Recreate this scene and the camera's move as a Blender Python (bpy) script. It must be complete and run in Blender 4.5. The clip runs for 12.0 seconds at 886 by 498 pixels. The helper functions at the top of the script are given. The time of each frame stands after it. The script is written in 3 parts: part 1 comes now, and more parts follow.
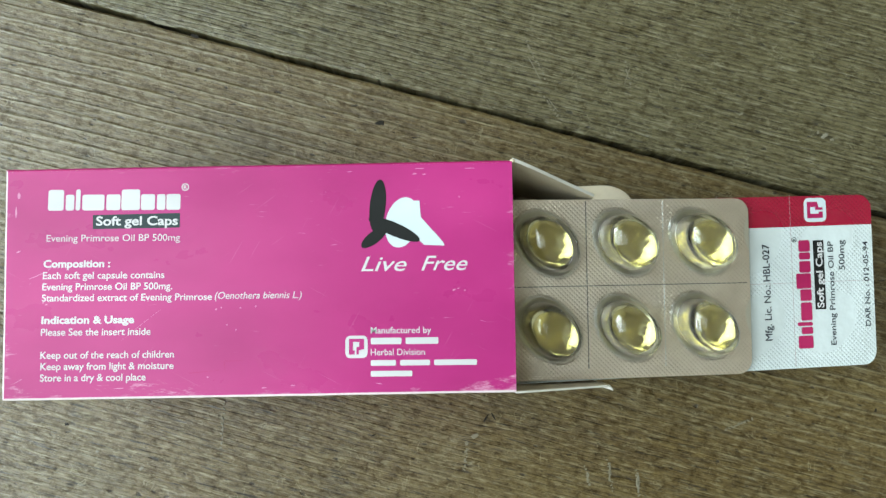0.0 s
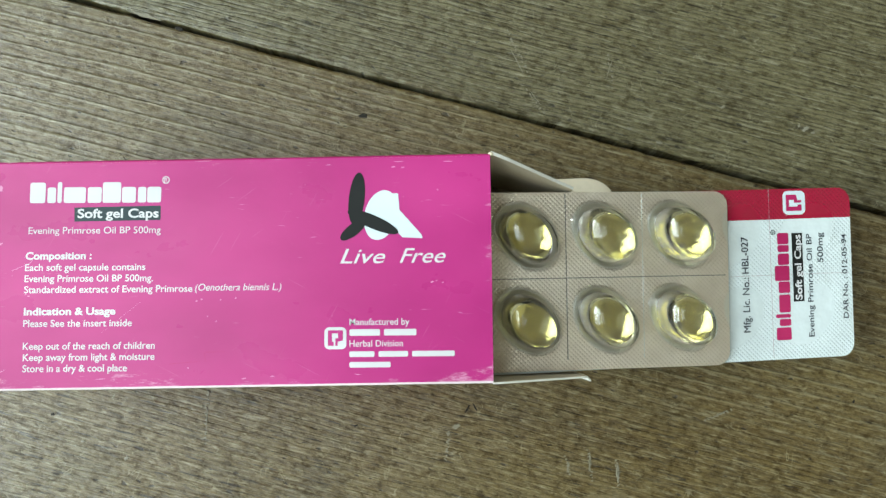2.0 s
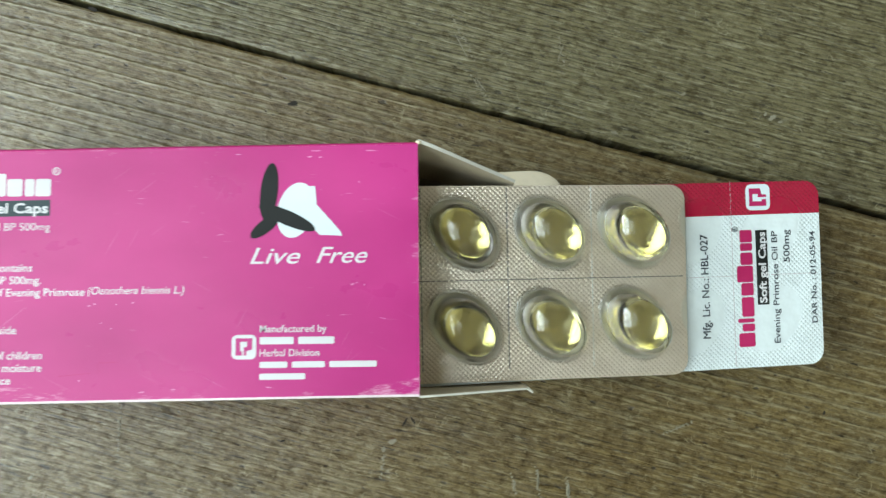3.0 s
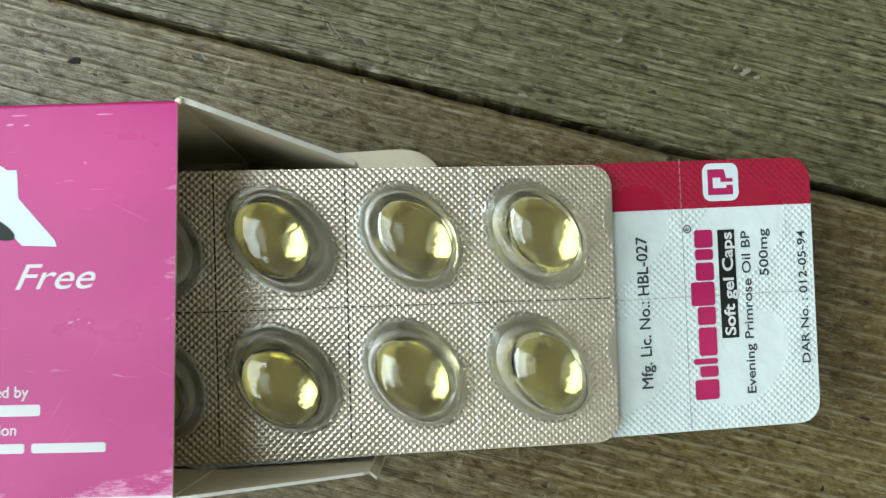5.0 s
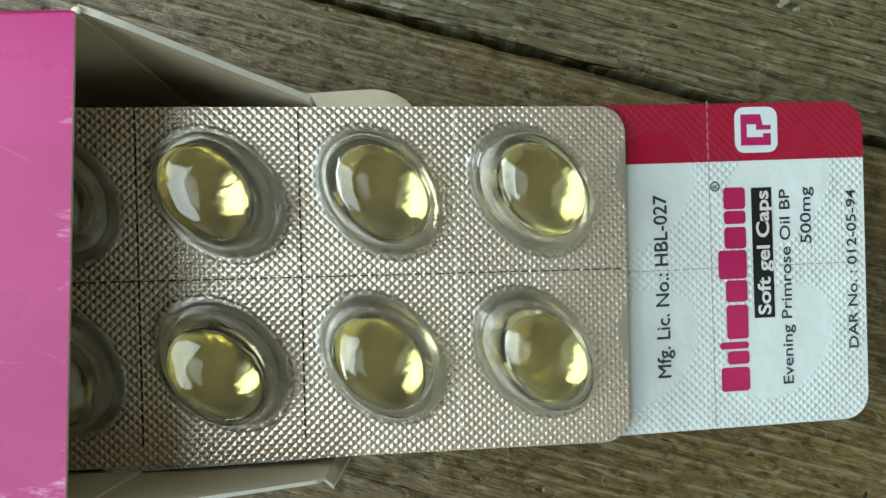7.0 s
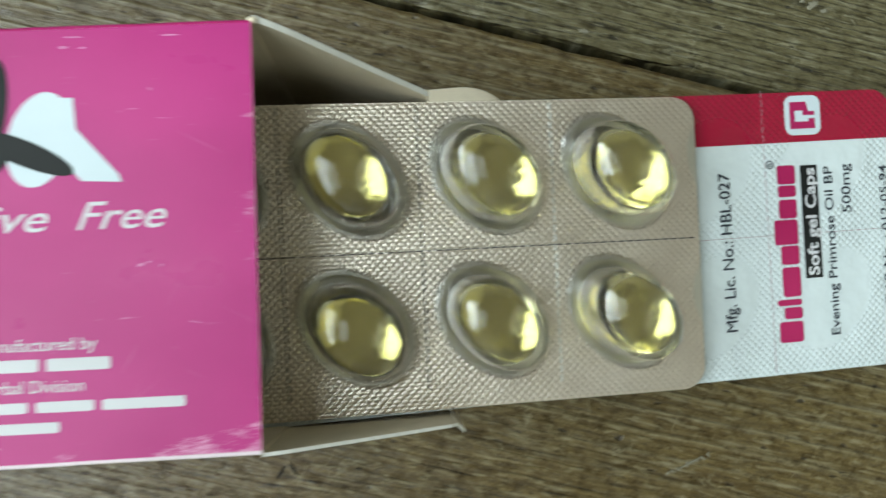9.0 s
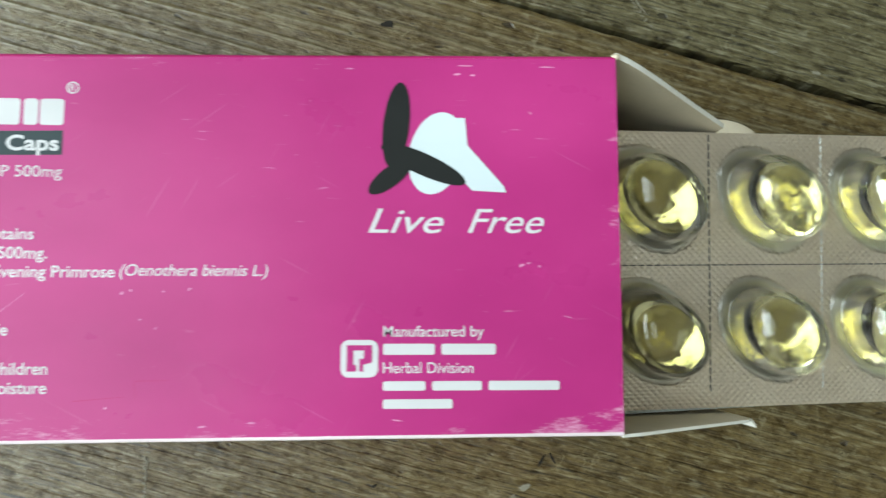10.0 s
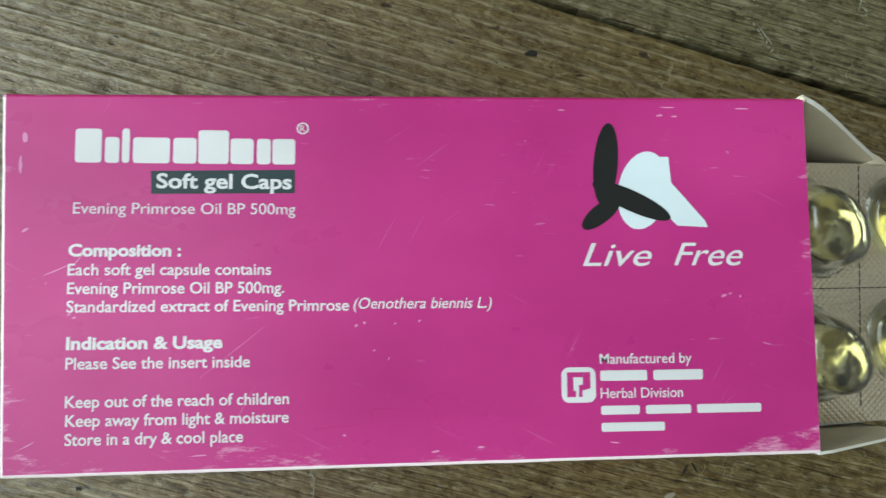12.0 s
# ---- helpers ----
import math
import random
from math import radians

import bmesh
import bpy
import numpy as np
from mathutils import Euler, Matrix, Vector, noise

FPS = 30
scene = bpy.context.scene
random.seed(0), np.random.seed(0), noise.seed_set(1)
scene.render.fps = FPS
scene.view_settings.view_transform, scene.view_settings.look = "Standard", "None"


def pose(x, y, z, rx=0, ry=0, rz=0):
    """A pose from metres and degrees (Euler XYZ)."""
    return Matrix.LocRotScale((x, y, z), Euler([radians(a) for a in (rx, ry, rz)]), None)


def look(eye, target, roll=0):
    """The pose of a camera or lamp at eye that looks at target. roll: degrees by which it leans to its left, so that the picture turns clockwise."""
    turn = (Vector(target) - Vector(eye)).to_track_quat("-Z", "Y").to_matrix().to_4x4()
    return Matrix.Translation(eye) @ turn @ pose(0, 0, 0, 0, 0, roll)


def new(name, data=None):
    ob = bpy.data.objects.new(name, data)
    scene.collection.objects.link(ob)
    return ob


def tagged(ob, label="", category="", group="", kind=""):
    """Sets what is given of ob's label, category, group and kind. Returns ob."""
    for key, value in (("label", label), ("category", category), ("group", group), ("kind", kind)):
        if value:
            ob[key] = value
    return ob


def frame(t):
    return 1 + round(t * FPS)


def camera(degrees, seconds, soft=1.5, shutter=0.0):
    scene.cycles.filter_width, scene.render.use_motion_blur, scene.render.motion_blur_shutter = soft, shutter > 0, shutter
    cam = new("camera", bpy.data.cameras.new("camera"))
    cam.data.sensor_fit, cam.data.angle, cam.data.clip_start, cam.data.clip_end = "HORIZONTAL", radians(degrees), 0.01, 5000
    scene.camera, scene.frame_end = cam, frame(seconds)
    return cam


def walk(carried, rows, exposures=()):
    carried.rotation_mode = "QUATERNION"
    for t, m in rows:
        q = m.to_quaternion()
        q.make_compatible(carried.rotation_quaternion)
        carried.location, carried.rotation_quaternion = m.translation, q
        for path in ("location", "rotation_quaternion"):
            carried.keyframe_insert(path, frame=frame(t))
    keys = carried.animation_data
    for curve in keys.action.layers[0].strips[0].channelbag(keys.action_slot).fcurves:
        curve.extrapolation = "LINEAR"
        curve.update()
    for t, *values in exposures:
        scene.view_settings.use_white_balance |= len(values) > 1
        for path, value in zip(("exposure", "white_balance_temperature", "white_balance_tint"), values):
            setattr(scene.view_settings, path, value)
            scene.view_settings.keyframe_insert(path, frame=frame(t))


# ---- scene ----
cam = camera(59.02, 12.0, soft=1.4, shutter=0.3)
# seconds, eye in metres, turn in degrees
ROWS = [
    (0, -0.01655, 0.01167, 0.19169, 6.165, -0.799, -0.573),
    (0.5, -0.01439, 0.01192, 0.19178, 5.956, -0.844, -0.788),
    (1, -0.01263, 0.01077, 0.19338, 5.615, -0.962, -0.439),
    (1.5, -0.01123, 0.01147, 0.19328, 5.606, -0.848, -0.408),
    (2, -0.01204, 0.01180, 0.19324, 5.496, -0.752, -0.521),
    (2.5, -0.01114, 0.01238, 0.19283, 5.266, -0.755, -0.574),
    (3, 0.00134, 0.01271, 0.17789, 5.580, -1.195, -0.644),
    (3.5, 0.01338, 0.01150, 0.16112, 6.243, -0.613, -1.009),
    (3.7, 0.01513, 0.01276, 0.15481, 5.885, -0.354, -1.158),
    (5.3, 0.03208, 0.01923, 0.12114, 5.593, -0.210, -1.186),
    (5.5, 0.03200, 0.01888, 0.11689, 5.773, -0.697, -1.319),
    (6, 0.03257, 0.01912, 0.11029, 4.934, -0.530, -1.067),
    (6.5, 0.03190, 0.01886, 0.10803, 4.325, -0.780, -0.743),
    (7, 0.03327, 0.01888, 0.10711, 3.849, -0.563, -0.766),
    (7.2, 0.03366, 0.01907, 0.10727, 3.602, -0.592, -0.937),
    (8.8, 0.02590, 0.01593, 0.11237, 4.775, -2.932, -1.645),
    (9, 0.01524, 0.01433, 0.11911, 4.483, -2.909, -2.544),
    (9.5, -0.00434, 0.01308, 0.12700, 5.582, -1.730, -2.185),
    (10, -0.02653, 0.01293, 0.12914, 5.688, -3.010, -0.047),
    (10.5, -0.04826, 0.01350, 0.13269, 5.202, -3.427, 1.105),
    (11, -0.07014, 0.01146, 0.13003, 5.162, -5.519, 1.550),
    (11.5, -0.06789, 0.01483, 0.13204, 5.236, -5.910, 0.960),
    (12, -0.05764, 0.01771, 0.13298, 5.088, -5.325, -0.471),
]
walk(cam, [(t, pose(*row)) for t, *row in ROWS], [(0.0, -0.11), (3.0, -0.03), (5.5, -0.23), (6.3, -0.37), (7.2, -0.35), (9.0, -0.28), (10.0, -0.18), (11.0, -0.34), (12.0, -0.44)])

MM = 0.001
BOARDS = -15.5  # the boards' bearing, which the room shares
room = pose(0, 0, 0, 0, 0, BOARDS)

# ---- world and light ----
world = bpy.data.worlds.new("sky")
scene.world = world
world.use_nodes = True
wn = world.node_tree.nodes
sky = wn.new("ShaderNodeTexSky")
sky.sky_type = "NISHITA"
sky.sun_disc = False
sky.sun_elevation = radians(40)
sky.sun_rotation = radians(200)
world.node_tree.links.new(sky.outputs[0], wn["Background"].inputs[0])
wn["Background"].inputs[1].default_value = 0.1


def window_light(name, place, target, width, height, watts, colour):
    lamp = bpy.data.lights.new(name, "AREA")
    lamp.shape, lamp.size, lamp.size_y = "RECTANGLE", width, height
    lamp.energy, lamp.color = watts, colour
    ob = new(name, lamp)
    ob.matrix_world = room @ look(place, target)


# the open lower sash shows bright sky, the panes above it trees and eaves
window_light("window_light_lower", (-0.93, -0.50, 0.62), (0, -0.50, 0.36), 1.7, 0.38, 27, (0.83, 0.985, 0.985))
window_light("window_light_upper", (-0.93, -0.50, 1.62), (0, -0.50, 0.85), 1.7, 1.55, 45, (0.83, 0.985, 0.985))

# ---- materials ----


class Mat:
    """A node material with short calls for its nodes."""

    def __init__(self, name):
        self.m = bpy.data.materials.new(name)
        self.m.use_nodes = True
        self.t = self.m.node_tree
        self.p = self.t.nodes["Principled BSDF"]
        self.out = self.t.nodes["Material Output"]

    def node(self, kind, **inputs):
        n = self.t.nodes.new(kind)
        for k, v in inputs.items():
            self.put(n.inputs[k.replace("_", " ")], v)
        return n

    def put(self, socket, v):
        if isinstance(v, bpy.types.NodeSocket):
            self.t.links.new(v, socket)
        else:
            socket.default_value = v

    def set(self, **inputs):
        for k, v in inputs.items():
            self.put(self.p.inputs[k.replace("_", " ")], v)
        return self

    def math(self, op, a, b=0.0, c=0.0, clamp=False):
        n = self.t.nodes.new("ShaderNodeMath")
        n.operation, n.use_clamp = op, clamp
        for i, v in enumerate((a, b, c)):
            self.put(n.inputs[i], v)
        return n.outputs[0]

    def coords(self, scale=(1, 1, 1), turn=0.0, shift=(0, 0, 0), which="Object"):
        tc = self.t.nodes.new("ShaderNodeTexCoord")
        mp = self.t.nodes.new("ShaderNodeMapping")
        self.t.links.new(tc.outputs[which], mp.inputs[0])
        mp.inputs["Location"].default_value = shift
        mp.inputs["Rotation"].default_value = (0, 0, radians(turn))
        mp.inputs["Scale"].default_value = scale
        return mp.outputs[0]

    def noise(self, vec, scale=1.0, detail=3.0, rough=0.5, distortion=0.0):
        n = self.node("ShaderNodeTexNoise", Vector=vec, Scale=scale, Detail=detail, Roughness=rough, Distortion=distortion)
        return n.outputs[0]

    def ramp(self, fac, *stops):
        n = self.t.nodes.new("ShaderNodeValToRGB")
        self.put(n.inputs[0], fac)
        e = n.color_ramp.elements
        while len(e) < len(stops):
            e.new(0.5)
        for el, (p, c) in zip(e, stops):
            el.position = p
            el.color = (*c, 1) if isinstance(c, tuple) else (c, c, c, 1)
        return n.outputs[0]

    def mix(self, fac, a, b, blend="MIX"):
        n = self.t.nodes.new("ShaderNodeMix")
        n.data_type, n.blend_type = "RGBA", blend
        self.put(n.inputs[0], fac)
        for i, v in ((6, a), (7, b)):
            self.put(n.inputs[i], (*v, 1) if isinstance(v, tuple) else v)
        return n.outputs[2]

    def bump(self, height, distance, strength=1.0, normal=None):
        n = self.node("ShaderNodeBump", Height=height, Distance=distance, Strength=strength)
        if normal is not None:
            self.put(n.inputs["Normal"], normal)
        return n.outputs[0]


def wood(name, turn, period, ridge, cut, ridged_from, shift, tone):
    """Weathered, unpainted board: raised growth rings, fibre, pits, stains and pale scuffs."""
    m = Mat(name)
    warp = m.noise(m.coords((4, 14, 1), turn, shift), detail=3)
    jit = m.noise(m.coords((60, 500, 1), turn, shift), detail=2)
    sep = m.node("ShaderNodeSeparateXYZ", Vector=m.coords((1, 1, 1), turn, shift))
    own = m.node("ShaderNodeSeparateXYZ", Vector=m.coords())
    v = m.math("ADD", sep.outputs[1], m.math("MULTIPLY", m.math("SUBTRACT", warp, 0.5), 0.007))
    v = m.math("ADD", v, m.math("MULTIPLY", m.math("SUBTRACT", jit, 0.5), 0.0010))
    wave = m.math("MULTIPLY_ADD", m.math("SINE", m.math("MULTIPLY", v, 2 * math.pi / period)), 0.5, 0.5)
    # the coarse raised grain of this part of the board
    coarse = m.math("MULTIPLY_ADD", m.math("ADD", own.outputs[1], m.math("MULTIPLY", warp, 0.02)), 60.0, -60.0 * (ridged_from + 0.01), clamp=True)
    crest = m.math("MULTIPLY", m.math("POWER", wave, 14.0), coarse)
    shaded_side = m.math("MULTIPLY", m.math("POWER", m.math("MULTIPLY_ADD", m.math("SINE", m.math("MULTIPLY_ADD", v, 2 * math.pi / period, -1.1)), 0.5, 0.5), 4.0), coarse)
    v2 = m.math("ADD", v, m.math("MULTIPLY", m.math("SUBTRACT", jit, 0.5), 0.0012))
    groove = m.math("POWER", m.math("MULTIPLY_ADD", m.math("SINE", m.math("MULTIPLY_ADD", v2, 2 * math.pi / (period * 0.41), 1.3)), 0.5, 0.5), 6.0)
    patch = m.noise(m.coords((22, 80, 1), turn, shift), detail=4, rough=0.65)
    rings = m.noise(m.coords((7, 900, 1), turn, shift), detail=5, rough=0.75)
    fibre = m.noise(m.coords((60, 2600, 1), turn, shift), detail=4, rough=0.75)
    grit = m.noise(m.coords((900, 1500, 1), turn, shift), detail=3, rough=0.7)
    short = m.noise(m.coords((300, 1250, 1), turn + 3, shift), detail=2, rough=0.6)
    dash = m.noise(m.coords((95, 1300, 1), turn, shift), detail=2, rough=0.6)
    blotch = m.noise(m.coords((9, 24, 1), turn, shift), detail=6, rough=0.62)
    stain = m.noise(m.coords((30, 40, 1), turn + 20, shift), detail=6, rough=0.68, distortion=0.3)
    mottle = m.noise(m.coords((360, 560, 1), turn + 8, shift), detail=5, rough=0.7)
    base = m.ramp(rings, (0.30, tone[5]), (0.48, tone[1]), (0.68, tone[2]))
    base = m.mix(m.math("MULTIPLY", m.ramp(blotch, (0.38, 0.0), (0.62, 1.0)), 0.6), base, tone[3])
    base = m.mix(m.ramp(mottle, (0.36, 0.8), (0.50, 0.0)), base, tone[5])
    base = m.mix(m.ramp(mottle, (0.52, 0.0), (0.66, 0.45)), base, tone[2])
    base = m.mix(m.ramp(fibre, (0.34, 0.5), (0.46, 0.0)), base, tone[5])
    base = m.mix(m.ramp(short, (0.35, 0.6), (0.45, 0.0)), base, tone[5])
    base = m.mix(m.ramp(grit, (0.57, 0.0), (0.70, 0.35)), base, tone[4])
    base = m.mix(m.ramp(grit, (0.30, 0.5), (0.41, 0.0)), base, tone[0])
    base = m.mix(m.ramp(stain, (0.30, 0.5), (0.48, 0.0)), base, (0.040, 0.027, 0.010))
    base = m.mix(m.ramp(stain, (0.60, 0.0), (0.74, 0.25)), base, tone[4])
    fine = m.math("MULTIPLY_ADD", coarse, -0.8, 1.0)
    base = m.mix(m.math("MULTIPLY", m.math("MULTIPLY", m.math("MULTIPLY", groove, fine), m.math("MULTIPLY", m.ramp(patch, (0.44, 0.05), (0.60, 0.9)), m.ramp(mottle, (0.42, 1.0), (0.56, 0.2)))), cut), base, tone[0])
    base = m.mix(m.math("MULTIPLY", m.ramp(dash, (0.32, 0.9), (0.40, 0.0)), fine), base, tone[0])
    base = m.mix(m.ramp(dash, (0.59, 0.0), (0.70, 0.5)), base, tone[4])
    base = m.mix(m.ramp(short, (0.58, 0.0), (0.70, 0.45)), base, tone[4])
    # relief shading put into the colour: each ridge's shaded side dark, its crest pale
    base = m.mix(m.math("MULTIPLY", shaded_side, ridge * 0.5), base, tone[0])
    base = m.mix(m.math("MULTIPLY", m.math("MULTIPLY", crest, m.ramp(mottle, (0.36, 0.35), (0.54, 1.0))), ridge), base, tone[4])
    # dents along the grain, and short pale hair scratches in worn areas
    dent = m.noise(m.coords((330, 800, 1), turn + 5, shift), detail=1)
    pit = m.ramp(dent, (0.25, 0.85), (0.31, 0.0))
    base = m.mix(pit, base, tone[0])
    curl = m.noise(m.coords((230, 260, 1), turn, shift), detail=2, distortion=0.8)
    curl = m.ramp(m.math("ABSOLUTE", m.math("SUBTRACT", curl, 0.5)), (0.006, 1.0), (0.018, 0.0))
    worn = m.noise(m.coords((150, 170, 1), turn + 40, shift), detail=3)
    base = m.mix(m.math("MULTIPLY", curl, m.ramp(worn, (0.54, 0.0), (0.66, 0.5))), base, tone[4])
    height = m.math("ADD", m.math("MULTIPLY", crest, ridge * 0.9), m.math("MULTIPLY", rings, 0.35))
    height = m.math("ADD", height, m.math("ADD", m.math("MULTIPLY", fibre, 0.3), m.math("ADD", m.math("MULTIPLY", grit, 0.3), m.math("ADD", m.math("MULTIPLY", mottle, 0.7), m.math("MULTIPLY", short, 0.25)))))
    height = m.math("SUBTRACT", height, m.math("ADD", m.math("MULTIPLY", m.math("MULTIPLY", groove, fine), cut * 0.5), m.math("ADD", m.math("MULTIPLY", shaded_side, ridge * 0.4), m.math("MULTIPLY", pit, 0.5))))
    sheen = m.math("MULTIPLY", m.ramp(fibre, (0.34, 0.5), (0.50, 1.0)), m.ramp(mottle, (0.34, 0.35), (0.54, 1.0)))
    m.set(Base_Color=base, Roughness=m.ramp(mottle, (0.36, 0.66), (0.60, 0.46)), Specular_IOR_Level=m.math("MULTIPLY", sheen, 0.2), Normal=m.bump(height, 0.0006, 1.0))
    m.set(Coat_Weight=m.math("MULTIPLY", sheen, 0.95), Coat_IOR=1.62, Coat_Roughness=0.28, Coat_Normal=m.bump(height, 0.00025, 1.0))
    return m.m


def printed(name, colour, rough=0.32, scuff=0.0, bump=0.00003, rubbed=False):
    """Printed and varnished card: almost even ink, with fine scuffs and a little waviness."""
    m = Mat(name)
    soft = m.noise(m.coords((22, 40, 40)), detail=4)
    fine = m.noise(m.coords((900, 900, 900)), detail=2)
    if rubbed:
        m.set(Coat_Weight=0.22, Coat_Roughness=0.34)
    pale = tuple(min(1.0, c * 1.18 + 0.012) for c in colour)
    dark = tuple(c * 0.90 for c in colour)
    base = m.mix(m.ramp(soft, (0.3, 0.0), (0.7, 1.0)), dark, pale)
    if scuff:
        line = m.noise(m.coords((210, 1400, 900), 14), detail=2, rough=0.7)
        area = m.noise(m.coords((45, 60, 60), 0, (0.3, 0.1, 0)), detail=4, rough=0.7)
        mask = m.math("MULTIPLY", m.ramp(line, (0.66, 0.0), (0.74, 1.0)), m.ramp(area, (0.52, 0.0), (0.68, 1.0)))
        dots = m.ramp(m.noise(m.coords((700, 700, 700)), detail=2), (0.75, 0.0), (0.79, 1.0))
        dots = m.math("MULTIPLY", dots, m.ramp(area, (0.48, 0.0), (0.62, 1.0)))
        hair = 0.0
        for turn, at in ((-36, 0.2), (28, 0.6), (-62, 0.9)):
            fine_line = m.node("ShaderNodeMapping", Vector=m.coords((1, 1, 1), turn, (at, 0.7, 0)), Scale=(75, 2300, 900))
            line = m.ramp(m.noise(fine_line.outputs[0], detail=1), (0.755, 0.0), (0.82, 1.0))
            hair = m.math("MAXIMUM", hair, line)
        base = m.mix(m.math("MULTIPLY", hair, scuff * 0.32), base, (0.78, 0.45, 0.62))
        base = m.mix(m.math("MULTIPLY", m.math("MAXIMUM", mask, dots), scuff * 0.85), base, (0.85, 0.62, 0.74))
    if rubbed:
        sep = m.node("ShaderNodeSeparateXYZ", Vector=m.coords((1000, 1000, 1000)))
        low = m.math("ADD", sep.outputs[1], 0.1)
        mouth = m.math("MULTIPLY_ADD", sep.outputs[0], -1.0, 1.0)
        far = m.math("ADD", sep.outputs[0], 102.2)
        back = m.math("MULTIPLY_ADD", sep.outputs[1], -1.0, 47.6)
        near = m.math("MINIMUM", m.math("MINIMUM", low, mouth), m.math("MINIMUM", far, back))
        chip = m.noise(m.coords((260, 1100, 300)), detail=5, rough=0.75)
        where = m.noise(m.coords((38, 60, 30)), detail=3)
        chip = m.math("ADD", m.math("SUBTRACT", chip, m.math("MULTIPLY", near, 0.055)), m.math("MULTIPLY", m.math("SUBTRACT", where, 0.58), 0.9))
        corner = m.math("ADD", m.math("MULTIPLY", mouth, 0.055), m.math("MULTIPLY", low, 0.12))
        corner = m.math("MULTIPLY", m.math("SUBTRACT", 1.0, corner, clamp=True), 0.26)
        chip = m.math("ADD", chip, corner)
        base = m.mix(m.ramp(chip, (0.46, 0.0), (0.64, 0.5)), base, (0.78, 0.50, 0.64))
    h = m.math("ADD", soft, m.math("MULTIPLY", fine, 0.06))
    rr = m.ramp(m.noise(m.coords((60, 90, 60)), detail=5), (0.3, rough - 0.06), (0.7, rough + 0.1))
    m.set(Base_Color=base, Roughness=rr, Specular_IOR_Level=0.2, Normal=m.bump(h, bump * 12, 0.6))
    return m.m


def card(name, colour):
    m = Mat(name)
    fibre = m.noise(m.coords((500, 500, 500)), detail=4, rough=0.7)
    cloud = m.noise(m.coords((60, 60, 60)), detail=4)
    base = m.mix(m.ramp(cloud, (0.3, 0.0), (0.7, 1.0)), tuple(c * 0.9 for c in colour), colour)
    base = m.mix(m.ramp(fibre, (0.3, 0.25), (0.5, 0.0)), base, tuple(c * 0.72 for c in colour))
    m.set(Base_Color=base, Roughness=0.75, Specular_IOR_Level=0.3, Normal=m.bump(fibre, 0.00004, 0.5))
    return m.m


def knurl(m, pitch):
    """The pressed diamond relief of blister foil, 0 to 1."""
    sep = m.node("ShaderNodeSeparateXYZ", Vector=m.coords((1, 1, 1), 45))
    k = math.pi / pitch
    a = m.math("ABSOLUTE", m.math("SINE", m.math("MULTIPLY", sep.outputs[0], k)))
    b = m.math("ABSOLUTE", m.math("SINE", m.math("MULTIPLY", sep.outputs[1], k)))
    return m.math("POWER", m.math("MULTIPLY", a, b), 1.0)


# the cells of a pack: columns and rows round the last crossing of its tear lines, in mm
CELL, COLUMNS = 17.85, (-71.4 + 8.9, -53.55 + 8.9, -35.7 + 8.9, -17.85 + 8.9, 8.9)
ROW_UP, ROW_DOWN = 9.5, -9.5
POCKET_TURN = -47.0


def pocket_mask(m, grow, turn):
    """1 on the knurled land, 0 over the pockets."""
    sep = m.node("ShaderNodeSeparateXYZ", Vector=m.coords((1000, 1000, 1000)))
    x = m.math("SUBTRACT", m.math("WRAP", m.math("SUBTRACT", sep.outputs[0], 0.0), CELL, 0.0), 8.9)
    y = m.math("SUBTRACT", m.math("ABSOLUTE", sep.outputs[1]), 9.5)
    side = m.math("SIGN", sep.outputs[1])
    c, s = math.cos(radians(turn)), math.sin(radians(turn))
    y = m.math("MULTIPLY", y, side)
    u = m.math("ADD", m.math("MULTIPLY", x, c), m.math("MULTIPLY", y, s))
    v = m.math("SUBTRACT", m.math("MULTIPLY", y, c), m.math("MULTIPLY", x, s))
    r = m.math("ADD", m.math("POWER", m.math("ABSOLUTE", m.math("DIVIDE", u, 8.3 + grow)), 2.0), m.math("POWER", m.math("ABSOLUTE", m.math("DIVIDE", v, 6.2 + grow)), 2.0))
    return m.ramp(m.math("MULTIPLY", r, 0.5), (0.44, 0.0), (0.53, 1.0)), r


def foil(name):
    m = Mat(name)
    relief = knurl(m, 0.00074)
    land, off = pocket_mask(m, 0.3, POCKET_TURN)
    cloud = m.noise(m.coords((140, 140, 140)), detail=3)
    crease = m.noise(m.coords((190, 520, 300), -40), detail=3, rough=0.6)
    base = m.mix(m.ramp(cloud, (0.3, 0.0), (0.7, 1.0)), (0.81, 0.715, 0.625), (0.92, 0.83, 0.74))
    base = m.mix(land, (0.90, 0.88, 0.82), base)
    h = m.math("ADD", m.math("MULTIPLY", relief, m.math("MULTIPLY_ADD", land, 0.95, 0.05)), m.math("MULTIPLY", cloud, 1.0))
    h = m.math("ADD", h, m.math("MULTIPLY", crease, m.math("MULTIPLY_ADD", land, -1.6, 1.6)))
    rough = m.ramp(m.math("MULTIPLY", off, 0.5), (0.20, 0.165), (0.40, 0.35))
    m.set(Base_Color=base, Metallic=1.0, Roughness=rough, Normal=m.bump(h, 0.000096, 1.0))
    return m.m


